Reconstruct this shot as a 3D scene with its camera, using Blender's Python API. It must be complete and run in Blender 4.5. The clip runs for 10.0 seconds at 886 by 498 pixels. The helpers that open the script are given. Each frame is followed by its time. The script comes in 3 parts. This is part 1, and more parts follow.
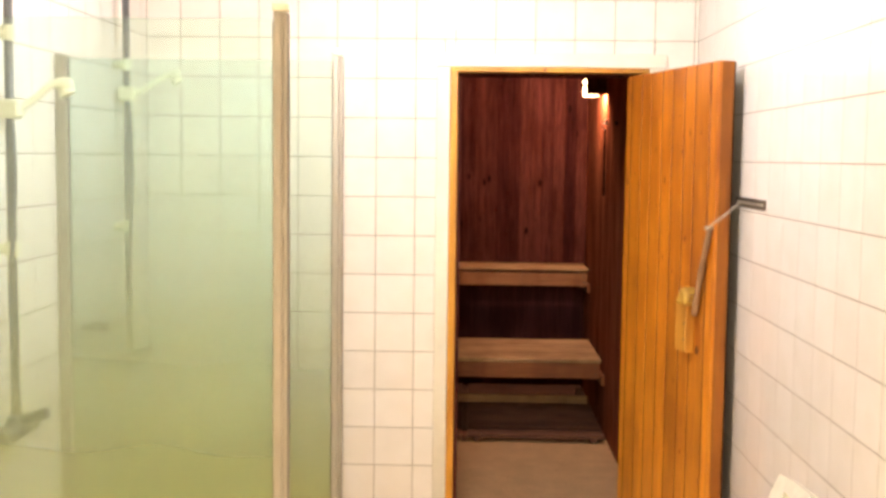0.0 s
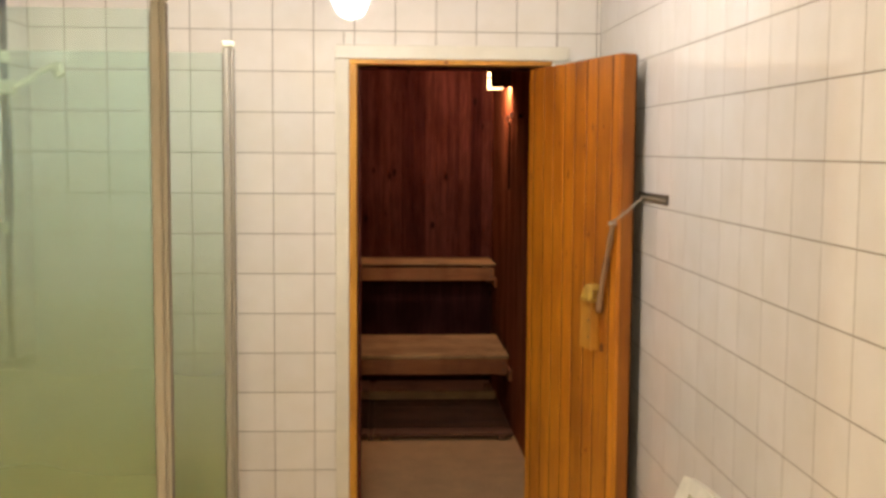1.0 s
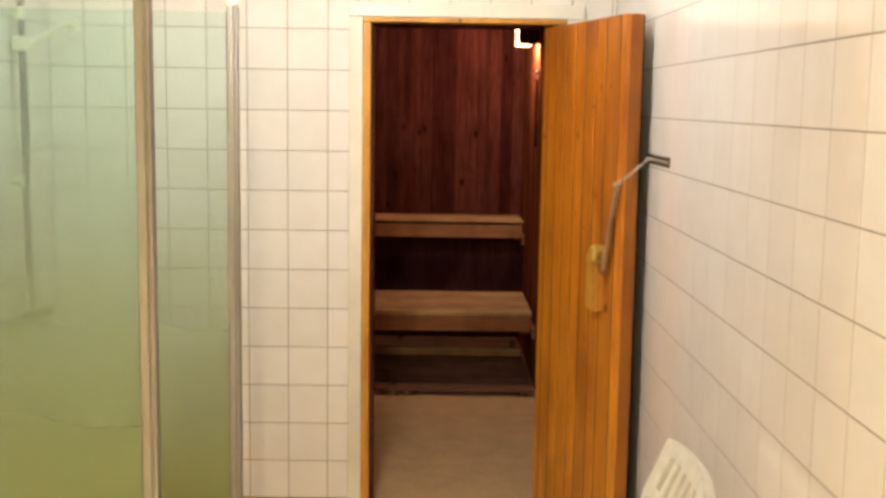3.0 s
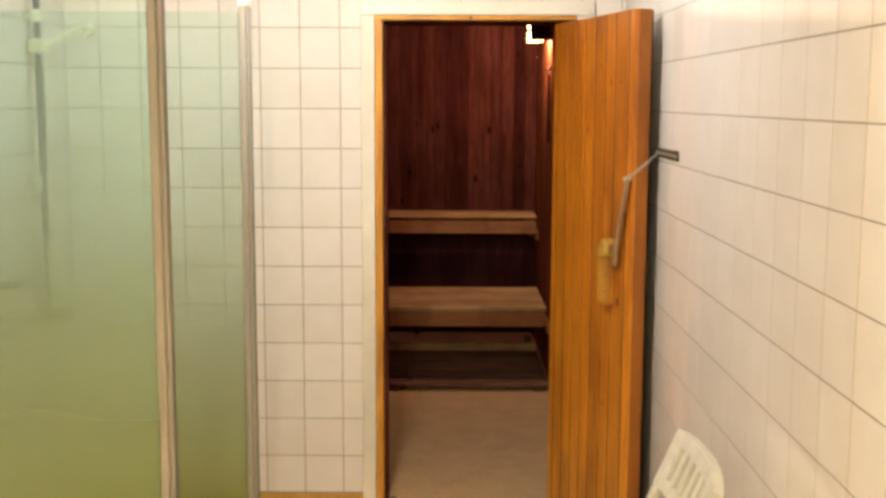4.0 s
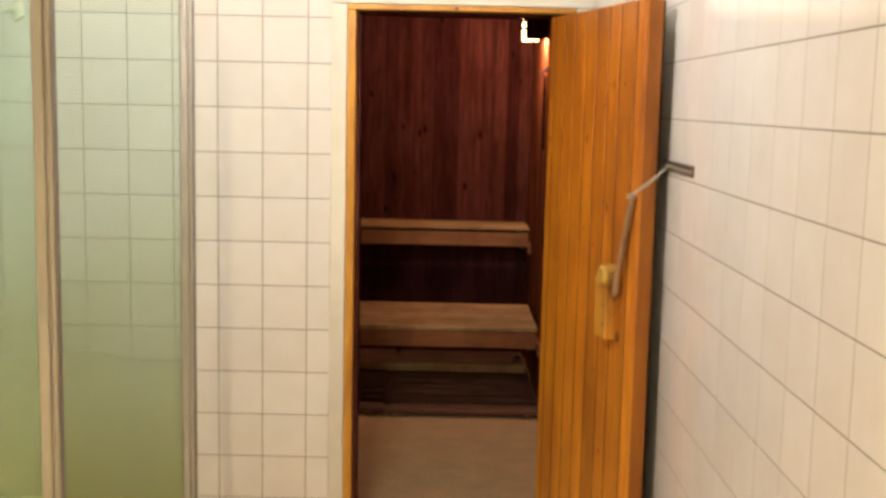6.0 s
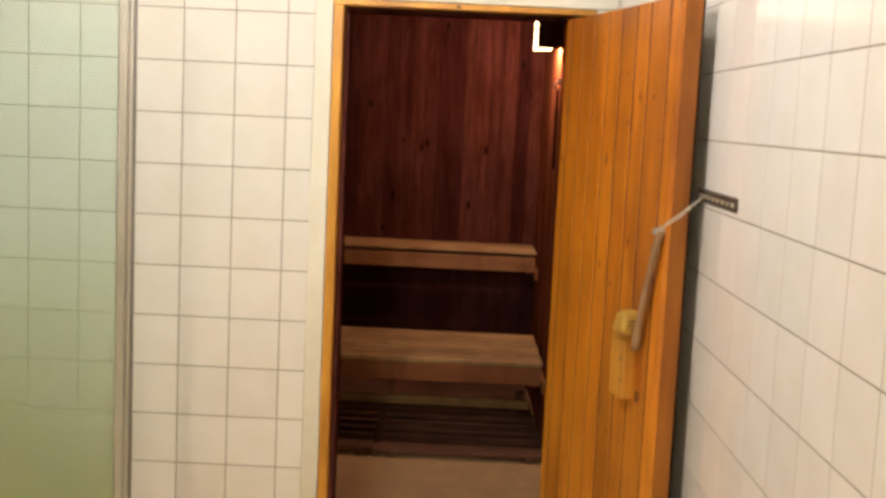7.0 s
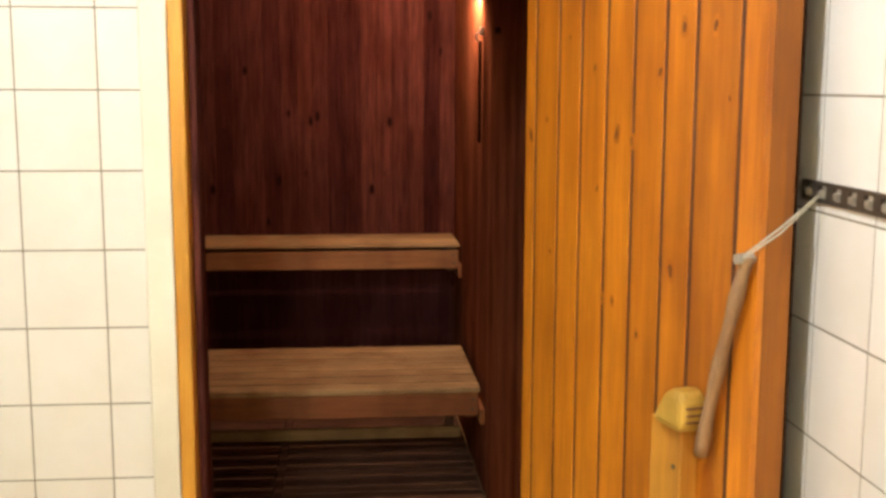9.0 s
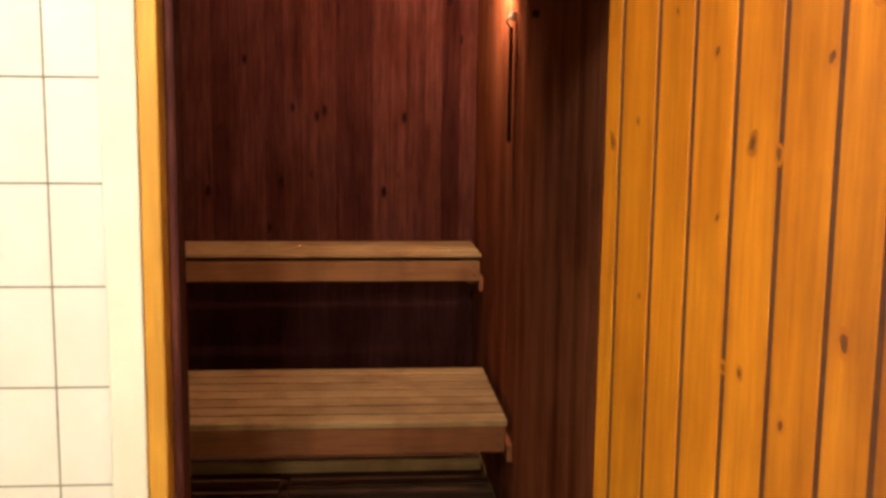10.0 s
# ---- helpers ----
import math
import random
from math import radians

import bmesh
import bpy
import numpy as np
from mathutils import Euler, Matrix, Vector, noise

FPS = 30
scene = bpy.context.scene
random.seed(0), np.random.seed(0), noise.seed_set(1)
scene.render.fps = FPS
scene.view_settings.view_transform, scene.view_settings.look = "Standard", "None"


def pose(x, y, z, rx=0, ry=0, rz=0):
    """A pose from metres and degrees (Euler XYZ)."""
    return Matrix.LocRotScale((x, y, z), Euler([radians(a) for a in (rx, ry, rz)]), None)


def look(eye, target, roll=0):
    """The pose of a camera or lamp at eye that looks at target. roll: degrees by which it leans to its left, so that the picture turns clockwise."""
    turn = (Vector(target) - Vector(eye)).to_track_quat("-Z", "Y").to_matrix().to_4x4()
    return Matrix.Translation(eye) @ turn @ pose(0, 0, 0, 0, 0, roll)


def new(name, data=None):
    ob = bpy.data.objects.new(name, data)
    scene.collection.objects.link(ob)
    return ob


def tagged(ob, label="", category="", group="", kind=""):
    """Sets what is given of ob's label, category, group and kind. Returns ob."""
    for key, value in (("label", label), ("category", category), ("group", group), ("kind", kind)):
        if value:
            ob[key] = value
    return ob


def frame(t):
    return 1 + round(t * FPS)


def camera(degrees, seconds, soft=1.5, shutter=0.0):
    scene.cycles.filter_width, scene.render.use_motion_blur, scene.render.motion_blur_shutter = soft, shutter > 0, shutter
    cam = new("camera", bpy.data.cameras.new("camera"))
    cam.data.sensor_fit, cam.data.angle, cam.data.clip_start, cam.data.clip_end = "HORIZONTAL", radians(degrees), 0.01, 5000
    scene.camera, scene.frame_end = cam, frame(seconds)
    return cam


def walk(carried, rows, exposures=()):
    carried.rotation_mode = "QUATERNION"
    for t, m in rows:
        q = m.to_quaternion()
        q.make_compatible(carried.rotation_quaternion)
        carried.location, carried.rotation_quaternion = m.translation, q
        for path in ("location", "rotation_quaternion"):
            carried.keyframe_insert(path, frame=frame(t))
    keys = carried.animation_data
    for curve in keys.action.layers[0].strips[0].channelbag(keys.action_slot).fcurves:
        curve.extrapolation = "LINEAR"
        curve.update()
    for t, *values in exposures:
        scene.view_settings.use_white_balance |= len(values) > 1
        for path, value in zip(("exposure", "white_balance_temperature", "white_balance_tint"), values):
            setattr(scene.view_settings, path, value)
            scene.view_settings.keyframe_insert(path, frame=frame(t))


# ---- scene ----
cam = camera(43.5, 10.0, soft=3.4)
PATH = [
    (0, (0.055, -4.258, 1.554), (0.006, -2.265, 1.389), 0.7),
    (0.5, (0.088, -4.192, 1.556), (0.153, -2.202, 1.366), 0.8),
    (1, (0.09, -4.152, 1.566), (0.201, -2.163, 1.388), 0.4),
    (1.5, (0.101, -4.173, 1.583), (0.198, -2.188, 1.363), 0.2),
    (2, (0.155, -4.173, 1.583), (0.167, -2.188, 1.344), 1.0),
    (2.5, (0.207, -4.169, 1.584), (0.228, -2.186, 1.329), 0.9),
    (4, (0.249, -4.209, 1.584), (0.239, -2.227, 1.318), 0.2),
    (4.5, (0.263, -4.221, 1.579), (0.211, -2.241, 1.297), -0.3),
    (5, (0.293, -4.142, 1.574), (0.242, -2.156, 1.337), 0.4),
    (5.5, (0.289, -3.94, 1.58), (0.283, -1.958, 1.318), 0.5),
    (7, (0.34, -3.245, 1.578), (0.325, -1.26, 1.339), 2.7),
    (7.5, (0.275, -2.944, 1.599), (0.365, -0.958, 1.378), 0.1),
    (8, (0.283, -2.69, 1.583), (0.329, -0.705, 1.336), -0.2),
    (8.5, (0.326, -2.415, 1.569), (0.387, -0.438, 1.272), 1.1),
    (9, (0.291, -2.127, 1.561), (0.469, -0.156, 1.269), 0.2),
    (9.5, (0.268, -1.87, 1.546), (0.409, 0.1, 1.23), 0.1),
    (9.8, (0.275, -1.729, 1.552), (0.417, 0.241, 1.236), 0.1),
    (10, (0.262, -1.619, 1.554), (0.437, 0.35, 1.251), 0.7),
]
EXPOSURES = [(0.0, 0.47, 6350, 19), (0.5, -0.10, 6450, 16), (1.0, -0.40, 6450, 14), (1.5, -0.19, 6450, 13), (2.5, -0.06, 6400, 13), (4.5, -0.07, 6450, 13),
             (5.5, -0.10, 6400, 13), (7.0, -0.09, 6250, 12), (8.0, 0.12, 6000, 9), (8.5, 0.38, 5950, 8), (9.0, 0.33, 6050, 7), (10.0, 0.43, 6350, 7)]
walk(cam, [(t, look(eye, target, roll)) for t, eye, target, roll in PATH], EXPOSURES)

# ---- light ----
world = bpy.data.worlds.new("world")
scene.world = world
world.use_nodes = True
world.node_tree.nodes["Background"].inputs[0].default_value = (0.02, 0.018, 0.016, 1)

ROOM_LAMPS = ((-0.060, -1.28, 2.38), (0.02, -4.72, 2.38))
ROOM_GLOWS = (((1.0, 0.99, 0.99), 165.0), ((1.0, 0.88, 0.60), 460.0))   # a whiter and a warmer bulb
SAUNA_GLOW = 14.0

# the bulb inside the wooden sauna lamp
bulb = bpy.data.lights.new("sauna_bulb", "POINT")
bulb.energy, bulb.color, bulb.shadow_soft_size = 36.0, (1.0, 0.66, 0.44), 0.03
new("sauna_bulb", bulb).matrix_world = pose(0.765, 2.222, 1.955)


# ---- materials ----
def nodes_of(name):
    m = bpy.data.materials.new(name)
    m.use_nodes = True
    nt = m.node_tree
    return m, nt, nt.nodes["Principled BSDF"]


def add(nt, kind, **values):
    n = nt.nodes.new(kind)
    for k, v in values.items():
        n.inputs[k.replace("_", " ")].default_value = v
    return n


def ramp(nt, fac, stops):
    r = nt.nodes.new("ShaderNodeValToRGB")
    while len(r.color_ramp.elements) < len(stops):
        r.color_ramp.elements.new(0.5)
    for e, (p, c) in zip(r.color_ramp.elements, stops):
        e.position, e.color = p, (*c, 1)
    nt.links.new(fac, r.inputs[0])
    return r.outputs[0]


def mixc(nt, mode, fac, a, b):
    n = nt.nodes.new("ShaderNodeMix")
    n.data_type, n.blend_type = "RGBA", mode
    for sock, v in ((n.inputs[0], fac), (n.inputs[6], a), (n.inputs[7], b)):
        if hasattr(v, "links"):
            nt.links.new(v, sock)
        else:
            sock.default_value = v if not isinstance(v, tuple) else (*v, 1)
    return n.outputs[2]


def coords(nt, scale=(1, 1, 1), shift=True):
    """Object coordinates, moved on by a random step for each piece."""
    c = nt.nodes.new("ShaderNodeTexCoord")
    mp = nt.nodes.new("ShaderNodeMapping")
    mp.inputs["Scale"].default_value = scale
    nt.links.new(c.outputs["Object"], mp.inputs[0])
    if shift:
        info = nt.nodes.new("ShaderNodeObjectInfo")
        mul = nt.nodes.new("ShaderNodeVectorMath")
        mul.operation = "SCALE"
        mul.inputs[0].default_value = (13.0, 7.0, 5.0)
        nt.links.new(info.outputs["Random"], mul.inputs["Scale"])
        nt.links.new(mul.outputs[0], mp.inputs["Location"])
    return mp.outputs[0]


def noise_at(nt, vec, scale, detail=4.0, rough=0.55):
    n = add(nt, "ShaderNodeTexNoise", Scale=scale, Detail=detail, Roughness=rough)
    nt.links.new(vec, n.inputs["Vector"])
    return n.outputs["Fac"]


def bump(nt, bsdf, height, strength, distance=0.002):
    b = add(nt, "ShaderNodeBump", Strength=strength, Distance=distance)
    nt.links.new(height, b.inputs["Height"])
    nt.links.new(b.outputs[0], bsdf.inputs["Normal"])


def glazed(name, lo, hi, rough):
    m, nt, b = nodes_of(name)
    v = coords(nt)
    info = nt.nodes.new("ShaderNodeObjectInfo")
    base = ramp(nt, info.outputs["Random"], ((0.0, lo), (1.0, hi)))
    stain = ramp(nt, noise_at(nt, v, 9.0), ((0.3, (0.95, 0.94, 0.91)), (0.65, (1, 1, 1))))
    nt.links.new(mixc(nt, "MULTIPLY", 1.0, base, stain), b.inputs["Base Color"])
    r = ramp(nt, noise_at(nt, v, 22.0), ((0.3, (rough,) * 3), (0.75, (rough * 2.0,) * 3)))
    nt.links.new(r, b.inputs["Roughness"])
    bump(nt, b, noise_at(nt, v, 14.0, 1.0), 0.07, 0.0015)
    return m


def rough_mat(name, lo, hi, scale, rough, relief=0.3, metallic=0.0):
    m, nt, b = nodes_of(name)
    v = coords(nt)
    f = noise_at(nt, v, scale, 6.0, 0.65)
    big = noise_at(nt, v, scale * 0.12, 2.0)
    c = ramp(nt, f, ((0.3, lo), (0.7, hi)))
    g = ramp(nt, big, ((0.3, (0.82, 0.80, 0.78)), (0.7, (1, 1, 1))))
    nt.links.new(mixc(nt, "MULTIPLY", 1.0, c, g), b.inputs["Base Color"])
    b.inputs["Roughness"].default_value = rough
    b.inputs["Metallic"].default_value = metallic
    if relief:
        bump(nt, b, f, relief)
    return m


def wood(name, dark, light, rough, stretch=(28.0, 28.0, 1.6), knots=0.0, knot=(0.05, 0.015, 0.005), coat=0.0, relief=0.25, vary=(0.84, 0.80, 0.76), pale=None):
    """Planed boards: grain along the local axis that stretch leaves small."""
    m, nt, b = nodes_of(name)
    v = coords(nt, stretch)
    fine = noise_at(nt, v, 3.2, 7.0, 0.7)
    band = noise_at(nt, v, 0.55, 2.0)
    wide = noise_at(nt, coords(nt, (2.2, 2.2, 1.2)), 1.0, 3.0)
    c = ramp(nt, fine, ((0.28, dark), (0.72, light)))
    c = mixc(nt, "MULTIPLY", 0.5, c, ramp(nt, band, ((0.3, (0.62, 0.55, 0.5)), (0.7, (1.15, 1.12, 1.1)))))
    c = mixc(nt, "MULTIPLY", 0.5, c, ramp(nt, wide, ((0.3, (0.68, 0.62, 0.58)), (0.68, (1.1, 1.1, 1.1)))))
    info = nt.nodes.new("ShaderNodeObjectInfo")
    c = mixc(nt, "MULTIPLY", 1.0, c, ramp(nt, info.outputs["Random"], ((0.0, vary), (1.0, (1.07, 1.07, 1.05)))))
    geo = nt.nodes.new("ShaderNodeNewGeometry")
    mp = nt.nodes.new("ShaderNodeMapping")
    mp.inputs["Scale"].default_value = (3.4, 3.4, 1.5)
    nt.links.new(geo.outputs["Position"], mp.inputs[0])
    c = mixc(nt, "MULTIPLY", 0.7, c, ramp(nt, noise_at(nt, mp.outputs[0], 1.6, 4.0), ((0.36, (0.62, 0.52, 0.44)), (0.56, (1.06, 1.06, 1.06)))))
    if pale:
        # paler towards the floor, darker and redder higher up, with a ragged change between
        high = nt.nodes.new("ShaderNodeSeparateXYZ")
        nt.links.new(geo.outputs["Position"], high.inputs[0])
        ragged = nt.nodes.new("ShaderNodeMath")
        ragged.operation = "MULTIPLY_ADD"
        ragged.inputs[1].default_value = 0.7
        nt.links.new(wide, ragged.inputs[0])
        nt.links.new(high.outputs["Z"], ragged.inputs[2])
        rise = add(nt, "ShaderNodeMapRange", From_Min=0.4, From_Max=2.1)
        nt.links.new(ragged.outputs[0], rise.inputs["Value"])
        c = mixc(nt, "MULTIPLY", 1.0, c, ramp(nt, rise.outputs[0], ((0.0, pale), (0.55, (1.0, 1.0, 1.0)), (1.0, (0.86, 0.76, 0.7)))))
    if knots:
        squash = tuple(9.0 if s > 5 else 4.2 for s in stretch)
        vor = add(nt, "ShaderNodeTexVoronoi", Scale=1.0, Randomness=1.0)
        nt.links.new(coords(nt, squash), vor.inputs["Vector"])
        k = ramp(nt, vor.outputs["Distance"], ((knots * 0.5, (1, 1, 1)), (knots, (0, 0, 0))))
        c = mixc(nt, "MIX", k, c, knot)
    nt.links.new(c, b.inputs["Base Color"])
    rr = ramp(nt, fine, ((0.2, (rough * 0.8,) * 3), (0.8, (min(1, rough * 1.25),) * 3)))
    nt.links.new(rr, b.inputs["Roughness"])
    b.inputs["Coat Weight"].default_value = coat
    b.inputs["Specular IOR Level"].default_value = 0.0 if rough > 0.7 else 0.4
    b.inputs["Coat Roughness"].default_value = 0.25
    bump(nt, b, fine, relief, 0.001)
    return m


def plain(name, colour, rough, metallic=0.0, emission=0.0):
    m, nt, b = nodes_of(name)
    f = noise_at(nt, coords(nt), 30.0)
    nt.links.new(mixc(nt, "MULTIPLY", 1.0, colour, ramp(nt, f, ((0.3, (0.86, 0.86, 0.85)), (0.7, (1.04, 1.04, 1.03))))), b.inputs["Base Color"])
    b.inputs["Roughness"].default_value, b.inputs["Metallic"].default_value = rough, metallic
    if emission:
        b.inputs["Emission Color"].default_value = (*colour, 1)
        b.inputs["Emission Strength"].default_value = emission
    return m


def scaled_glass(name):
    """Green shower glass with limescale that thickens towards the foot of the pane."""
    m, nt, b = nodes_of(name)
    nt.nodes.remove(b)
    out = nt.nodes["Material Output"]
    clear = add(nt, "ShaderNodeBsdfTransparent", Color=(0.89, 0.968, 0.955, 1))
    gloss = add(nt, "ShaderNodeBsdfGlossy", Roughness=0.08)
    fres = add(nt, "ShaderNodeFresnel", IOR=1.45)
    pane = nt.nodes.new("ShaderNodeMixShader")
    nt.links.new(fres.outputs[0], pane.inputs[0])
    nt.links.new(clear.outputs[0], pane.inputs[1])
    nt.links.new(gloss.outputs[0], pane.inputs[2])
    film_a = nt.nodes.new("ShaderNodeBsdfDiffuse")
    film_b = nt.nodes.new("ShaderNodeBsdfTranslucent")
    scale = add(nt, "ShaderNodeMixShader", Fac=0.55)
    nt.links.new(film_a.outputs[0], scale.inputs[1])
    nt.links.new(film_b.outputs[0], scale.inputs[2])
    haze = add(nt, "ShaderNodeBsdfRefraction", Color=(0.78, 0.84, 0.66, 1), Roughness=0.42, IOR=1.3)
    film = add(nt, "ShaderNodeMixShader", Fac=0.22)
    nt.links.new(scale.outputs[0], film.inputs[1])
    nt.links.new(haze.outputs[0], film.inputs[2])
    c = nt.nodes.new("ShaderNodeTexCoord")
    sep = nt.nodes.new("ShaderNodeSeparateXYZ")
    nt.links.new(c.outputs["Object"], sep.inputs[0])
    n = noise_at(nt, c.outputs["Object"], 3.0, 0.5)
    mad = nt.nodes.new("ShaderNodeMath")
    mad.operation = "MULTIPLY_ADD"
    mad.inputs[1].default_value = 0.12
    nt.links.new(n, mad.inputs[0])
    nt.links.new(sep.outputs["Z"], mad.inputs[2])
    fade = add(nt, "ShaderNodeMapRange")
    fade.interpolation_type = "SMOOTHSTEP"
    for socket, value in zip(("From Min", "From Max", "To Min", "To Max"), (0.25, 1.80, 0.70, 0.07)):
        fade.inputs[socket].default_value = value
    nt.links.new(mad.outputs[0], fade.inputs["Value"])
    amount = fade.outputs[0]
    thick = add(nt, "ShaderNodeMapRange", From_Min=1.75, From_Max=0.45)
    nt.links.new(mad.outputs[0], thick.inputs["Value"])
    tone = mixc(nt, "MIX", thick.outputs[0], (0.46, 0.53, 0.41), (0.39, 0.41, 0.115))
    nt.links.new(tone, film_a.inputs["Color"])
    nt.links.new(tone, film_b.inputs["Color"])
    full = nt.nodes.new("ShaderNodeMixShader")
    nt.links.new(amount, full.inputs[0])
    nt.links.new(pane.outputs[0], full.inputs[1])
    nt.links.new(film.outputs[0], full.inputs[2])
    nt.links.new(full.outputs[0], out.inputs[0])
    return m


M_TILE = glazed("cream_tile", (0.775, 0.732, 0.672), (0.815, 0.772, 0.712), 0.012)
M_GROUT = rough_mat("grout", (0.16, 0.125, 0.08), (0.27, 0.22, 0.145), 60.0, 0.9)
M_FLOOR = rough_mat("vinyl_floor", (0.63, 0.415, 0.20), (0.77, 0.535, 0.285), 70.0, 0.4, 0.1)
M_PLASTER = rough_mat("plaster", (0.72, 0.68, 0.60), (0.80, 0.76, 0.68), 12.0, 0.8, 0.15)
M_TRIM = rough_mat("white_paint", (0.74, 0.70, 0.58), (0.82, 0.78, 0.66), 9.0, 0.4, 0.05)
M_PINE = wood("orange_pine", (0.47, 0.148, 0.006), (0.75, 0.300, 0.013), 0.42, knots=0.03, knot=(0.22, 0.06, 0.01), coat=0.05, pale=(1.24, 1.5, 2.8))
M_FRAME = wood("frame_pine", (0.60, 0.28, 0.030), (0.84, 0.46, 0.058), 0.42)
M_KNOT = rough_mat("knot", (0.10, 0.022, 0.004), (0.17, 0.045, 0.008), 120.0, 0.5, 0.2)
M_HALO = wood("knot_ring", (0.36, 0.105, 0.006), (0.60, 0.20, 0.010), 0.45)
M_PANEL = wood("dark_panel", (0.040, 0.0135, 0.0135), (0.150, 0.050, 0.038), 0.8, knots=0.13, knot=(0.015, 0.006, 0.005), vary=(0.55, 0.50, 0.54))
# same panelling, redder, with the side wall's extra light put into its colour
M_SIDE_LIT = wood("lit_red_panel", (0.20, 0.062, 0.031), (0.45, 0.155, 0.072), 0.8, vary=(0.75, 0.70, 0.70))
M_BENCH = wood("bench_wood", (0.38, 0.24, 0.105), (0.64, 0.43, 0.21), 0.55, stretch=(1.6, 28.0, 28.0))
M_FASCIA = wood("bench_fascia", (0.25, 0.085, 0.026), (0.42, 0.155, 0.050), 0.5, stretch=(1.6, 28.0, 28.0))
M_FRONT = wood("upper_fascia", (0.27, 0.115, 0.04), (0.43, 0.205, 0.075), 0.5, stretch=(1.6, 28.0, 28.0))
M_BASE = rough_mat("ochre_vinyl", (0.50, 0.27, 0.05), (0.64, 0.37, 0.09), 50.0, 0.4, 0.1)
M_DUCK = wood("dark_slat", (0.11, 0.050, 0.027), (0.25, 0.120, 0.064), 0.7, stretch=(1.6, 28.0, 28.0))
M_BLOCK = wood("pale_pine", (0.50, 0.22, 0.022), (0.70, 0.36, 0.042), 0.5)
M_WEDGE = wood("yellowed_pine", (0.50, 0.32, 0.045), (0.72, 0.50, 0.09), 0.55)
M_OUTER = wood("outer_shadow", (0.018, 0.010, 0.008), (0.038, 0.020, 0.015), 0.75)
# pine darkened in colour for the weaker light on the leaf's free edge
M_EDGE_DIM = wood("dimmed_edge_pine", (0.24, 0.078, 0.007), (0.37, 0.138, 0.012), 0.7)
M_ARM = wood("grey_wood", (0.30, 0.19, 0.10), (0.50, 0.34, 0.19), 0.55)
M_ALU = rough_mat("profile", (0.32, 0.292, 0.235), (0.36, 0.33, 0.268), 20.0, 0.55, 0.03, 0.0)
M_SEAL = plain("seal", (0.15, 0.13, 0.105), 0.6)
M_GLASS = scaled_glass("green_glass")
M_CREAM = plain("cream_plastic", (0.72, 0.69, 0.52), 0.35)
M_GREY = plain("grey_plastic", (0.12, 0.125, 0.125), 0.35)
M_WHITE = plain("white_plastic", (0.66, 0.63, 0.53), 0.42)
M_STEEL = plain("dark_steel", (0.13, 0.10, 0.075), 0.4, 0.7)
M_BRIGHT = plain("bare_steel", (0.6, 0.56, 0.48), 0.35, 0.8)
M_CORD = rough_mat("cord", (0.42, 0.38, 0.30), (0.62, 0.57, 0.46), 90.0, 0.8)
M_GLOBES = [plain("opal_globe", c, 0.3, 0.0, g) for c, g in ROOM_GLOWS]
M_BULB = plain("lamp_glow", (1.0, 0.62, 0.28), 0.4, 0.0, SAUNA_GLOW)
M_GROOVE = rough_mat("groove_stain_shade", (0.060, 0.015, 0.003), (0.115, 0.031, 0.005), 40.0, 0.7, 0.1)
M_BENCH_SHADE = wood("bench_shade", (0.045, 0.014, 0.015), (0.10, 0.033, 0.032), 0.85)
M_DIRT = rough_mat("ingrained_dirt", (0.17, 0.09, 0.045), (0.30, 0.18, 0.09), 60.0, 0.7, 0.1)
M_STICK = wood("dark_stick", (0.03, 0.011, 0.007), (0.07, 0.026, 0.014), 0.8)


# ---- building helpers ----
def mesh_of(name, bm, material, smooth=False):
    me = bpy.data.meshes.new(name)
    bm.to_mesh(me)
    bm.free()
    me.materials.append(material)
    if smooth:
        for p in me.polygons:
            p.use_smooth = True
    return me


def part(name, bm, material, parent=None, label="", m=None, smooth=False):
    ob = new(name, mesh_of(name, bm, material, smooth) if isinstance(bm, bmesh.types.BMesh) else bm)
    ob.parent = parent
    if m is not None:
        ob.matrix_basis = m
    return tagged(ob, label)


def empty(name, m, label, category, group="", kind=""):
    ob = new(name)
    ob.empty_display_size = 0.05
    ob.matrix_basis = m
    return tagged(ob, label, category, group, kind)


def box(a, b, bevel=0.0, segments=1):
    bm = bmesh.new()
    bmesh.ops.create_cube(bm, size=1)
    for v in bm.verts:
        v.co = Vector([(a[i] + b[i]) / 2 + v.co[i] * (b[i] - a[i]) for i in range(3)])
    if bevel:
        bmesh.ops.bevel(bm, geom=list(bm.edges), offset=bevel, segments=segments, affect="EDGES", profile=0.5)
    return bm


def join(*bms):
    """All of several bmeshes in the first."""
    base = bms[0]
    for other in bms[1:]:
        me = bpy.data.meshes.new("t")
        other.to_mesh(me)
        other.free()
        base.from_mesh(me)
        bpy.data.meshes.remove(me)
    return base


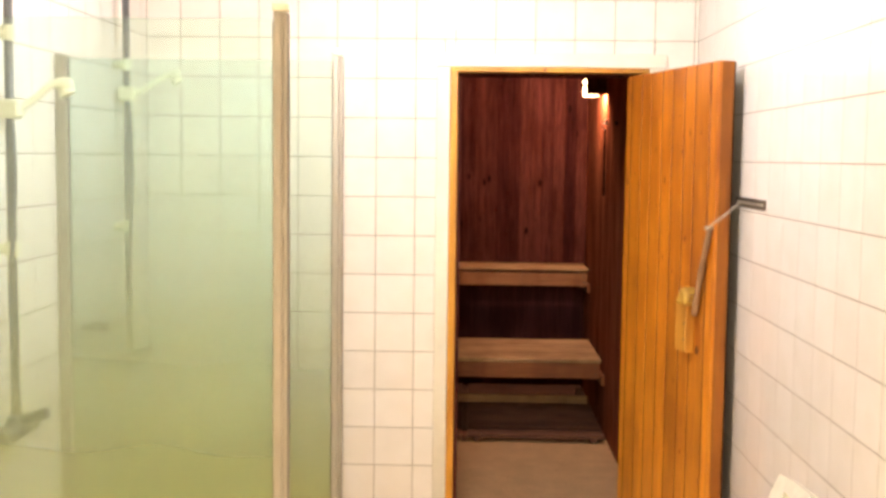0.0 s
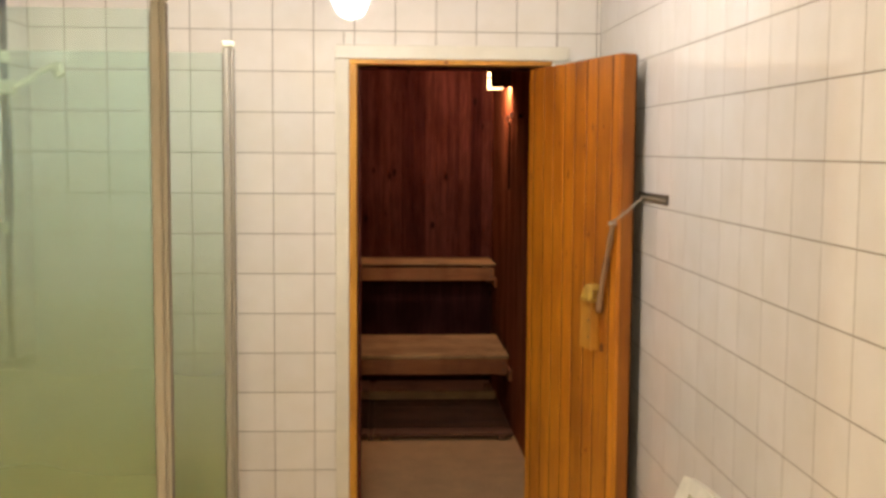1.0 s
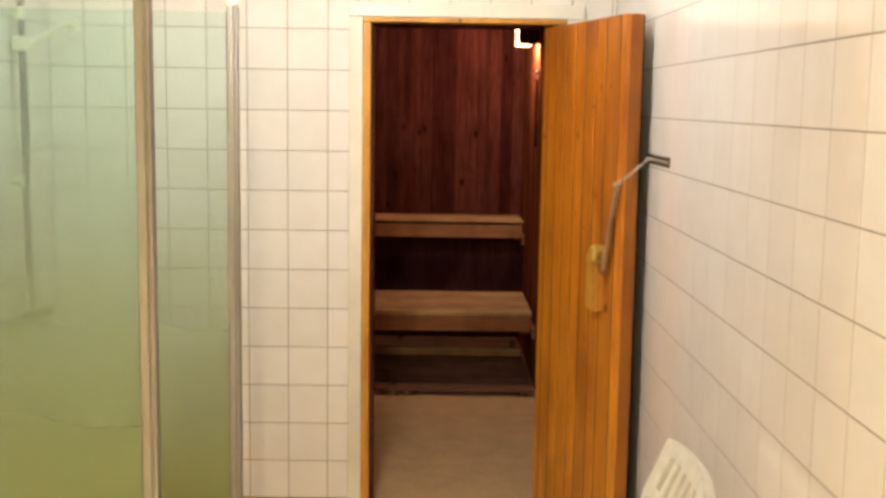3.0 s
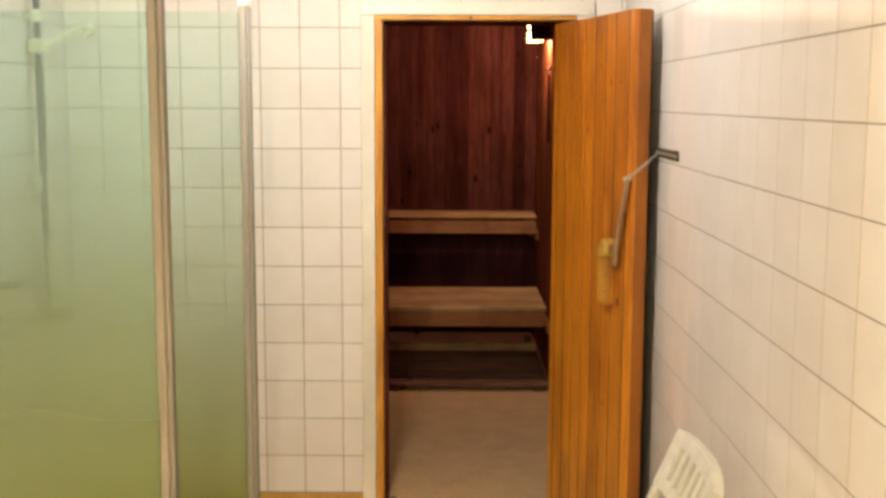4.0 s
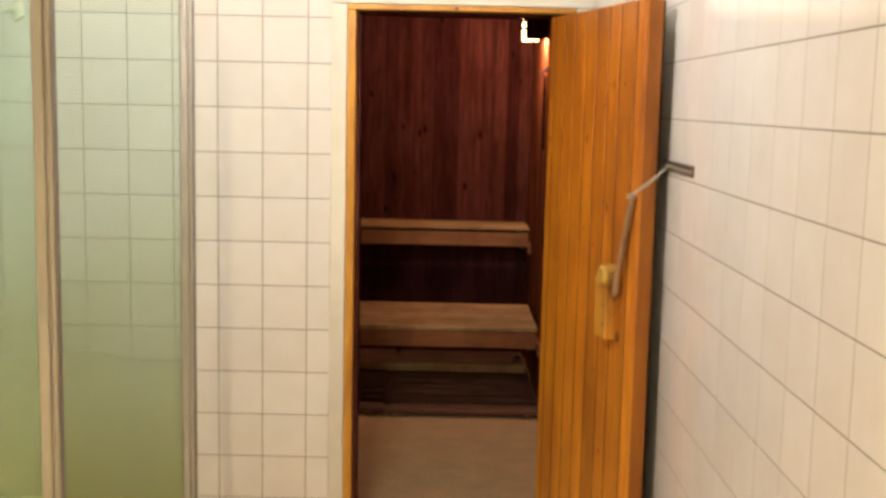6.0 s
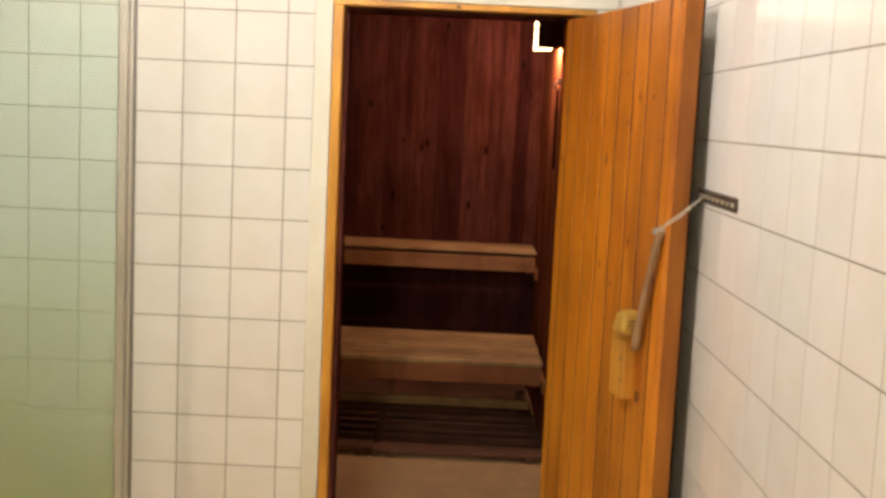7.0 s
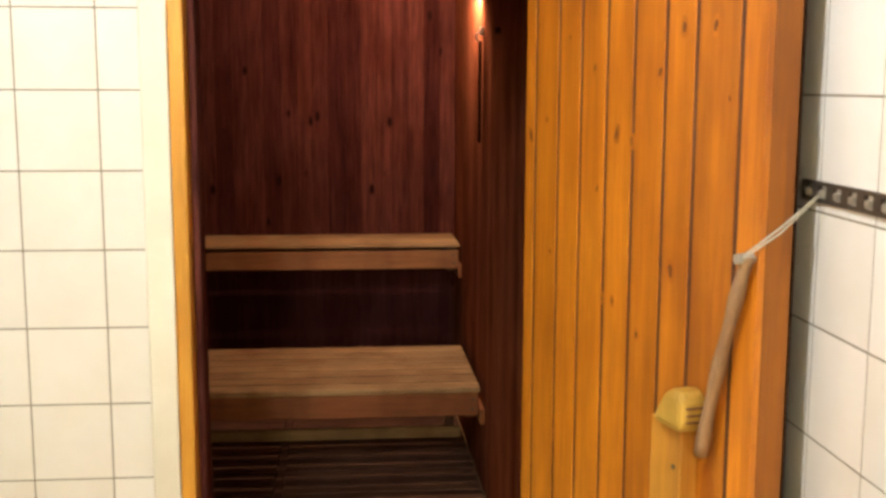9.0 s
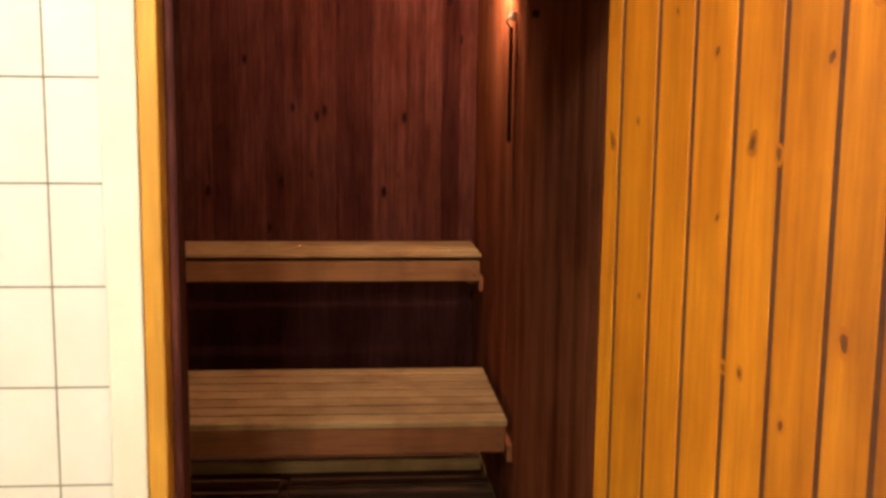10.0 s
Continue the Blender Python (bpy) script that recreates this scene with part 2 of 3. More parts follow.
def tube(points, radius, sides=10):
    """A round rod along points; radius may be a list."""
    bm = bmesh.new()
    pts = [Vector(p) for p in points]
    radii = radius if isinstance(radius, (list, tuple)) else [radius] * len(pts)
    rings = []
    for i, p in enumerate(pts):
        way = (pts[min(i + 1, len(pts) - 1)] - pts[max(i - 1, 0)]).normalized()
        side = way.cross(Vector((0.31, 0.17, 0.93)) if abs(way.z) < 0.9 else Vector((0, 1, 0))).normalized()
        up = way.cross(side)
        rings.append([bm.verts.new(p + radii[i] * (math.cos(k * math.tau / sides) * side + math.sin(k * math.tau / sides) * up)) for k in range(sides)])
    for r, s in zip(rings, rings[1:]):
        for k in range(sides):
            bm.faces.new((r[k], r[(k + 1) % sides], s[(k + 1) % sides], s[k]))
    bm.faces.new(rings[0][::-1])
    bm.faces.new(rings[-1])
    bmesh.ops.recalc_face_normals(bm, faces=bm.faces)
    return bm


def bent(points, steps=8):
    """A smooth line through points (Catmull-Rom)."""
    p = [Vector(q) for q in points]
    p = [2 * p[0] - p[1], *p, 2 * p[-1] - p[-2]]
    out = []
    for i in range(1, len(p) - 2):
        for k in range(steps):
            t = k / steps
            out.append(0.5 * (2 * p[i] + (p[i + 1] - p[i - 1]) * t + (2 * p[i - 1] - 5 * p[i] + 4 * p[i + 1] - p[i + 2]) * t * t
                              + (3 * p[i] - p[i - 1] - 3 * p[i + 1] + p[i + 2]) * t ** 3))
    return out + [p[-2]]


def prism(outline, y0, y1, bevel=0.0):
    """An (x, z) outline pushed from y0 to y1."""
    bm = bmesh.new()
    f = bm.faces.new([bm.verts.new((x, y0, z)) for x, z in outline])
    ext = bmesh.ops.extrude_face_region(bm, geom=[f])
    bmesh.ops.translate(bm, vec=(0, y1 - y0, 0), verts=[v for v in ext["geom"] if isinstance(v, bmesh.types.BMVert)])
    bmesh.ops.recalc_face_normals(bm, faces=bm.faces)
    if bevel:
        bmesh.ops.bevel(bm, geom=list(bm.edges), offset=bevel, segments=2, affect="EDGES", profile=0.5)
    return bm


def structure(name, bm, material, label, category):
    return tagged(part(name, bm, material), label, category, "", "structure")


# ---- rooms ----
XL, XR, YB, YF, ZC = -1.19, 0.905, 0.0, -5.4, 2.38
G = 0.0004          # depth of the joints between the tiles
OX0, OX1, OZ = -0.029, 0.722, 1.896   # hole for the sauna door
SX0, SX1, SY0, SY1, SZ = -1.2, 0.822, 0.13, 3.13, 2.13

floor = structure("floor", box((XL - 0.2, YF - 0.2, -0.1), (XR + 0.2, SY1 + 0.2, 0)), M_FLOOR, "brown speckled vinyl floor through shower room and sauna", "floor")
ceiling = structure("ceiling", box((XL, YF, ZC), (XR, YB, ZC + 0.1)), M_PLASTER, "off-white plastered shower room ceiling", "ceiling")
wall_back = structure("wall_back", join(
    box((XL - 0.12, G, 0), (OX0, 0.11, ZC)), box((OX1, G, 0), (XR + 0.12, 0.11, ZC)), box((OX0, G, OZ), (OX1, 0.11, ZC))),
    M_GROUT, "tiled wall with the sauna doorway, grey-brown joints", "wall")
wall_right = structure("wall_right", box((XR + G, YF, 0), (XR + 0.12, G, ZC)), M_GROUT, "long tiled wall, glossy cream tiles", "wall")
wall_left = structure("wall_left", box((XL - 0.12, YF, 0), (XL - G, G, ZC)), M_GROUT, "tiled wall of the shower cubicles", "wall")
wall_front = structure("wall_front", box((XL - 0.12, YF - 0.12, 0), (XR + 0.12, YF, ZC)), M_PLASTER, "plain plastered wall closing the shower room", "wall")

# vinyl upstand under the tiles
for a, b in (((XL, -0.006, 0), (OX0 - 0.052, G, 0.048)), ((0.79, -0.006, 0), (XR, G, 0.048)), ((XR - 0.006, YF, 0), (XR + G, -0.008, 0.048)),
             ((XL - G, YF, 0), (XL + 0.006, -0.008, 0.048))):
    structure("baseboard", box(a, b, 0.002), M_BASE, "ochre vinyl upstand at the foot of the tiles", "baseboard")

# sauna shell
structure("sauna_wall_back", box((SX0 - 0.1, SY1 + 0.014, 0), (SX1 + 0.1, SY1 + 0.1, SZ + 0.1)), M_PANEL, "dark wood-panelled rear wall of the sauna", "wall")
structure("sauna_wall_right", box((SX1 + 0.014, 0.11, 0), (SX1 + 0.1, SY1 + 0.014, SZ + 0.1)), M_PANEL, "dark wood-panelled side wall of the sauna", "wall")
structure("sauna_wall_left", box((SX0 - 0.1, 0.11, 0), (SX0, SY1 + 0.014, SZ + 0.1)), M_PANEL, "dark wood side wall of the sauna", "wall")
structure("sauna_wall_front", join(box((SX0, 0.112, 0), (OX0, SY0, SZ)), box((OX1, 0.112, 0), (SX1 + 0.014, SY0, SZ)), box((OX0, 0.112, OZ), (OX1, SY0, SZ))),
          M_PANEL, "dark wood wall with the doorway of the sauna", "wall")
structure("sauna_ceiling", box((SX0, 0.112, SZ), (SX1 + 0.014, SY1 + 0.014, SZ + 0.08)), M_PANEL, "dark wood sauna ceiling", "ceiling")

# ---- sauna doorway ----
frame_1 = empty("door_frame", pose(0, 0, 0), "orange pine door lining with cream-painted trim round it", "door frame", "", "structure")
part("jamb", box((OX0, -0.012, 0.0), (-0.001, 0.128, 1.878), 0.002), M_FRAME, frame_1)
part("jamb", box((0.694, -0.004, 0.0), (OX1, 0.128, 1.878), 0.002), M_FRAME, frame_1)
part("head", box((OX0, -0.012, 1.879), (OX1, 0.128, OZ), 0.002), M_FRAME, frame_1)
part("stop", box((-0.0005, 0.045, 0.0), (0.013, 0.128, 1.866), 0.003), M_PANEL, frame_1)
part("stop", box((0.681, 0.045, 0.0), (0.6935, 0.128, 1.866), 0.003), M_PANEL, frame_1)
part("stop", box((-0.0005, 0.045, 1.8665), (0.6935, 0.128, 1.8785), 0.003), M_PANEL, frame_1)
part("trim", box((-0.081, -0.020, 0.012), (OX0 - 0.0005, -0.0005, 1.895), 0.004, 2), M_TRIM, frame_1, "cream-painted wooden trim")
part("trim", box((0.7235, -0.020, 0.012), (0.785, -0.0005, 1.895), 0.004, 2), M_TRIM, frame_1, "cream-painted wooden trim")
part("trim", box((-0.081, -0.020, 1.8965), (0.785, -0.0005, 1.948), 0.004, 2), M_TRIM, frame_1, "cream-painted wooden trim")

bm = tube([(0.328, -0.0125, 1.887), (0.328, -0.0115, 1.887)], 0.006, 10)
part("knot", bm, M_KNOT, frame_1)
for z in (0.35, 1.62):
    part("hinge", join(tube([(0.7005, -0.012, z - 0.045), (0.7005, -0.012, z + 0.045)], 0.006, 10), box((0.7012, -0.0085, z - 0.04), (0.7155, -0.0045, z + 0.04))), M_BRIGHT, frame_1, "steel hinge")

# ---- sauna door leaf ----
# local x runs from the hinge side to the free edge, local -y faces the room, local z up
DOOR_W, DOOR_Z0, DOOR_Z1 = 0.768, 0.02, 1.863
AXIS = Vector((0.2335, -0.9724))
HINGE = (0.6400, -0.0190)
door_turn = math.degrees(math.atan2(AXIS.y, AXIS.x))
door = empty("sauna_door", pose(HINGE[0], HINGE[1], 0, 0, 0, door_turn), "open sauna door of varnished orange pine boards, ajar before the tiled wall", "door")
part("core", box((0, 0.0102, DOOR_Z0), (DOOR_W, 0.051, DOOR_Z1), 0.002), M_EDGE_DIM, door)
# outer face coloured near-black for the shadow between leaf and wall
part("outer_face", box((0.035, 0.0515, DOOR_Z0), (DOOR_W, 0.0555, DOOR_Z1 - 0.004), 0.001), M_OUTER, door, "near-black outer face added for the shadow beside the door")
# backing colour holds both the stain and the deep shade of the V-grooves
part("groove_backing", box((0.004, 0.0014, DOOR_Z0 + 0.002), (DOOR_W - 0.004, 0.0099, DOOR_Z1 - 0.002)), M_GROOVE, door, "dark backing for the stain and shade in the grooves")
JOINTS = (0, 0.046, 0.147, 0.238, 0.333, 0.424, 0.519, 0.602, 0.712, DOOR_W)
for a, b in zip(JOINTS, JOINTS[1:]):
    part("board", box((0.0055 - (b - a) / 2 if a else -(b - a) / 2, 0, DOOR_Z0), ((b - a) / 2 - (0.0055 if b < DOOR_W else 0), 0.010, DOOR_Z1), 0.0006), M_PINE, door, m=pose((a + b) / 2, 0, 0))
# place along the leaf, height and half size in millimetres of the dark knots
KNOTS = ((0.372, 1.485, 9), (0.423, 1.476, 8), (0.551, 1.293, 11), (0.335, 1.212, 6), (0.369, 1.214, 6), (0.306, 1.392, 5), (0.098, 1.500, 4), (0.290, 1.591, 7),
         (0.192, 1.643, 4), (0.504, 1.581, 8), (0.454, 1.176, 7), (0.025, 1.468, 8), (0.481, 1.702, 6), (0.568, 1.643, 9), (0.649, 1.642, 9), (0.603, 0.789, 8),
         (0.558, 0.574, 7), (0.707, 0.515, 7), (0.492, 0.803, 6), (0.301, 1.788, 5), (0.688, 1.545, 5), (0.150, 0.92, 6), (0.12, 1.26, 4))
rk = random.Random(4)


def knot_disc(rx, rz, proud, turn):
    n = 12
    bm = bmesh.new()
    ring = []
    for k in range(n):
        a = k * math.tau / n
        x, z = rx * math.cos(a) * rk.uniform(0.75, 1.1), rz * math.sin(a) * rk.uniform(0.8, 1.1)
        ring.append(bm.verts.new((x * math.cos(turn) - z * math.sin(turn), 0, x * math.sin(turn) + z * math.cos(turn))))
    mid = bm.verts.new((0, -proud, 0))
    for k in range(n):
        bm.faces.new((ring[k], mid, ring[(k + 1) % n]))
    return bm


for u, z, size in KNOTS:
    h = size * 0.001
    turn = rk.uniform(-0.5, 0.5)
    halo = part("knot", knot_disc(h * 1.25, h * 1.9, 0.0003, turn), M_HALO, door, "reddish ring round a knot", m=pose(u, -0.0003, z))
    part("knot_core", knot_disc(h * 0.62, h * 1.0, 0.0004, turn), M_KNOT, halo, m=pose(0, -0.0005, 0))
part("worn_patch", knot_disc(0.022, 0.060, 0.0002, 0.1), M_HALO, door, "rubbed reddish patch beside the block", m=pose(0.672, -0.0003, 0.985))
part("worn_patch", knot_disc(0.016, 0.018, 0.0002, 0.0), M_KNOT, door, "dark rubbed spot beside the block", m=pose(0.668, -0.0006, 0.938))
block = part("closer_block", box((0.560, -0.030, 0.925), (0.645, -0.0005, 1.082), 0.003, 2), M_BLOCK, door, "pale pine block with two screws")
for z in (0.968, 1.022):
    part("screw", tube([(0.628, -0.0312, z), (0.628, -0.0295, z)], 0.0042), M_STEEL, block)
wedge = part("closer_wedge", prism([(0.594, 1.0830), (0.668, 1.0830), (0.676, 1.100), (0.674, 1.128), (0.662, 1.143), (0.646, 1.145), (0.628, 1.138), (0.610, 1.116), (0.597, 1.096)], -0.050, -0.004, 0.012), M_WEDGE, door, "yellowed pine wedge with cut notches")
for k in range(3):
    part("notch", box((0.668, -0.040, 1.100 + 0.010 * k), (0.6785, -0.014, 1.1020 + 0.010 * k)), M_KNOT, wedge)
arm_line = bent([(0.678, -0.018, 1.055), (0.700, -0.018, 1.14), (0.724, -0.016, 1.225), (0.746, -0.013, 1.300), (0.760, -0.012, 1.345)], 5)
bm = tube(arm_line, [0.0095 + 0.0012 * math.sin(i) for i in range(len(arm_line))], 8)
arm = part("closer_arm", bm, M_ARM, door, "greyed round wooden lever", smooth=True)
part("pin", tube([(0.758, -0.027, 1.342), (0.758, -0.002, 1.342)], 0.007), M_BRIGHT, arm)

door_m = door.matrix_basis.copy()


def at_door(x, y, z):
    return door_m @ Vector((x, y, z))


# ---- dirt gathered at the foot of the door lining ----
def flat_spot(rx, ry, seed):
    rs = random.Random(seed)
    bm = bmesh.new()
    bm.faces.new([bm.verts.new((rx * math.cos(k * math.tau / 14) * rs.uniform(0.7, 1.1), ry * math.sin(k * math.tau / 14) * rs.uniform(0.7, 1.1), 0)) for k in range(14)])
    return bm


tagged(part("floor_stain", flat_spot(0.020, 0.055, 3), M_DIRT, m=pose(0.030, 0.045, 0.0015)), "dark ingrained dirt on vinyl at the foot of the doorpost", "stain")

# ---- perforated strip on the tiles and the cord ----
strip = empty("wall_strip", pose(XR, -0.87, 1.427), "dark perforated steel strip screwed to cream tiles", "bracket")
Y0, Y1, SLOTS = -0.168, 0.168, 8
step = (Y1 - Y0) / SLOTS
bm = join(box((-0.006, Y0, 0.0085), (0, Y1, 0.0135)), box((-0.006, Y0, -0.0135), (0, Y1, -0.0085)),
          *[box((-0.006, Y0 + step * k - 0.009 * (k > 0), -0.0085), (0, Y0 + step * k + 0.009 * (k < SLOTS) + 0.0, 0.0085)) for k in range(SLOTS + 1)])
part("plate", bm, M_STEEL, strip)
for k in range(SLOTS):
    part("lug", box((-0.010, Y0 + step * (k + 0.5) - 0.006, -0.006), (-0.001, Y0 + step * (k + 0.5) + 0.003, 0.003), 0.001), M_BRIGHT, strip, "bright steel lug")
hook_end = Vector((XR - 0.012, -0.768, 1.424))
pin_end = at_door(0.766, -0.022, 1.347)
mid = pin_end.lerp(hook_end, 0.5) + Vector((0, 0, -0.003))
cord = tagged(part("cord", tube([pin_end, mid, hook_end], 0.0015, 6), M_CORD, smooth=True), "thin pale cord from the door lever to the wall strip", "cord")
low = Vector((0, 0, -0.007))
part("strand", tube([pin_end + 0.5 * low, mid + low, hook_end + 0.3 * low], 0.0014, 6), M_CORD, cord, smooth=True)

# ---- sauna benches ----
BX0 = SX0 + 0.01


def bench(name, y0, y1, top, x1, slats, slat_t, fascia_z, fascia_gap, fascia_wood, label):
    b = empty(name, pose(0, y0, 0), label, "bench", "sauna benches")
    pitch = (y1 - y0 + 0.016) / slats
    for k in range(slats):
        part("slat", box((-0.5 * (x1 - BX0), 0, -slat_t), (0.5 * (x1 - BX0), pitch - 0.016, 0), 0.004), M_BENCH, b, m=pose((x1 + BX0) / 2, pitch * k, top))
        if k:
            # dark strip put in for the shade of the gap before this slat
            part("stained_edge", box((BX0 + 0.002, pitch * k - 0.0030, top - slat_t + 0.002), (x1 - 0.002, pitch * k - 0.0004, top - 0.0030)), M_STICK, b, "dark strip for the shaded gap before a slat")
    part("fascia", box((BX0, 0.002 + 0.4 * fascia_gap, fascia_z), (x1 - 0.006, 0.026 + 0.4 * fascia_gap, top - slat_t - fascia_gap), 0.003), fascia_wood, b)
    for z in (0.3, 0.72):
        zz = fascia_z + z * (top - slat_t - fascia_gap - fascia_z)
        part("screw", tube([(x1 - 0.028, 0.0005 + 0.4 * fascia_gap, zz), (x1 - 0.028, 0.003 + 0.4 * fascia_gap, zz)], 0.0055, 10), M_STEEL, b, "dark screw head")
    for x in (BX0 + 0.1, x1 - 0.035):
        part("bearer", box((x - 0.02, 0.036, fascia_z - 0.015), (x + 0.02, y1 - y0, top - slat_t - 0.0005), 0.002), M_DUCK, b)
    return b


low = bench("lower_bench", 1.916, 2.598, 0.434, 0.799, 7, 0.024, 0.322, 0.001, M_FASCIA, "lower sauna bench of worn pale slats with brown fascia")
up = bench("upper_bench", 2.771, SY1 - 0.003, 0.858, 0.809, 4, 0.016, 0.745, 0.014, M_FRONT, "upper sauna bench of warm brown slats against the rear wall")
for b, y1, z in ((low, 0.62, 0.306), (up, 0.33, 0.729)):
    for x in (BX0 + 0.1,):
        part("leg", box((x - 0.022, 0.45 if b is low else 0.29, 0.0425), (x + 0.022, 0.494 if b is low else 0.334, z), 0.002), M_STICK, b)
    part("wall_batten", box((SX1 - 0.019, 0.03, z - 0.03), (SX1 - 0.0005, y1, z + 0.03), 0.002), M_FASCIA, b)
part("rail", box((BX0, 0.575, 0.052), (0.787, 0.600, 0.100), 0.003), M_BENCH, low, "pale rail near the floor")
for x in (BX0 + 0.1, 0.74):
    part("rail_foot", box((x - 0.02, 0.601, 0.0425), (x + 0.02, 0.64, 0.14), 0.002), M_DUCK, low)

# ---- near-black sheet added for the shade below the upper bench ----
tagged(part("backing_sheet", box((BX0, SY1 - 0.008, 0.002), (SX1 - 0.021, SY1 - 0.0015, 0.722), 0.001), M_BENCH_SHADE), "near-black sheet added for the shade below the upper sauna bench", "panel")

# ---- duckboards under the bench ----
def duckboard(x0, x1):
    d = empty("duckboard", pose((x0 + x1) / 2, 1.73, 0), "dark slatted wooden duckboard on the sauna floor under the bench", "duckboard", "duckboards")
    # rear slats added up to the wall, their dark wood standing in for floor shadow
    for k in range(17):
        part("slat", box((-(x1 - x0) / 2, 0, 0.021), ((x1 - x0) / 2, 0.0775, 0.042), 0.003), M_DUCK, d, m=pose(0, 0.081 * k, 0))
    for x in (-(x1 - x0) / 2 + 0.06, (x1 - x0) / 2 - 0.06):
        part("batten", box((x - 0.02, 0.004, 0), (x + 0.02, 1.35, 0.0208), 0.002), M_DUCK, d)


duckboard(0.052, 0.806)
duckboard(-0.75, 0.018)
# added strip, dark in place of the unlit gap between the duckboards
tagged(part("floor_plank", box((0.020, 1.735, 0), (0.050, 3.08, 0.034), 0.001), M_DUCK), "dark strip added to make the gap between two duckboards dark", "plank")

# ---- sauna lamp ----
lamp = empty("sauna_lamp", pose(SX1, 2.13, 1.90), "wooden sauna wall lamp, lit, light escaping at its edges", "lamp")
part("diffuser", box((-0.131, 0.030, 0.008), (-0.048, 0.050, 0.150), 0.004, 2), M_BULB, lamp, "glowing frosted lamp glass")
part("front_board", box((-0.118, 0.008, 0.020), (-0.0005, 0.026, 0.21), 0.003), M_STICK, lamp, "dark wooden lamp shade board")
part("top_board", box((-0.14, 0.008, 0.17), (-0.0005, 0.13, 0.185), 0.003), M_STICK, lamp)
for z in (0.060, 0.096, 0.132):
    part("shade_slat", prism([(-0.145, z), (-0.112, z + 0.012), (-0.112, z + 0.024), (-0.145, z + 0.012)], 0.012, 0.028), M_STICK, lamp)
for k in range(6):
    part("shade_slat", prism([(-0.124 + 0.019 * k, 0.021), (-0.119 + 0.019 * k, -0.002), (-0.112 + 0.019 * k, 0.021)], 0.008, 0.027), M_STICK, lamp)

# ---- stick hung on the panelling, and a peg ----
stick = empty("hanging_stick", pose(SX1 - 0.012, 2.086, 1.746), "dark wooden stick hung from a metal hook on panelling", "stick")
part("rod", box((-0.007, -0.014, -0.40), (0.004, 0.014, -0.02), 0.003), M_STICK, stick)
part("hook", join(tube(bent([(0.011, 0, 0.012), (-0.004, 0, 0.012), (-0.016, 0, 0.0), (-0.012, 0, -0.014), (-0.002, 0, -0.024)], 5), 0.004, 8), box((-0.001, -0.02, 0.0), (0.0115, 0.02, 0.03), 0.002)), M_BRIGHT, stick, "dull metal hook")
peg = tagged(part("peg", tube([(SX1 + 0.001, 1.63, 1.743), (SX1 - 0.018, 1.63, 1.743)], [0.010, 0.009], 10), M_STICK), "small dark wooden peg on the sauna panelling", "peg")


# ---- shower cubicles ----
def partition(y):
    """A glass wall between two cubicles, from the tiled wall to a free post."""
    p = empty("shower_screen", pose(XL, y, 0), "green-tinted shower screen clouded with limescale in a pale metal frame", "shower screen", "shower screens")
    x1 = 0.847
    pane = part("pane", box((0.036, -0.003, 0.06), (x1 - 0.012, 0.003, 1.835)), M_GLASS, p, "green glass clouded with limescale")
    pane.visible_shadow = False
    post = part("post", join(box((x1 - 0.016, -0.014, 0), (x1 + 0.002, 0.014, 1.85), 0.003, 2), box((x1 + 0.005, -0.011, 0), (x1 + 0.013, 0.011, 1.85), 0.002), box((x1 + 0.001, -0.006, 0), (x1 + 0.006, 0.006, 1.848))), M_ALU, p)
    part("seal", box((x1 + 0.0132, -0.009, 0.0), (x1 + 0.016, 0.009, 1.846)), M_SEAL, p, "dark rubber seal")
    part("seal", box((x1 - 0.0185, -0.006, 0.0), (x1 - 0.0165, 0.006, 1.83)), M_SEAL, p, "dark rubber seal")
    part("cap", box((x1 - 0.018, -0.016, 1.8505), (x1 + 0.016, 0.016, 1.868), 0.003), M_CREAM, post)
    part("wall_profile", box((0.001, -0.014, 0.0), (0.036, 0.014, 1.845), 0.003), M_ALU, p)
    part("seal", box((0.0365, -0.006, 0.06), (0.0385, 0.006, 1.835)), M_SEAL, p, "dark rubber seal")
    part("foot_rail", box((0.037, -0.012, 0.0), (x1 - 0.017, 0.012, 0.0595), 0.003), M_ALU, p)


partition(-0.94)
partition(-1.93)


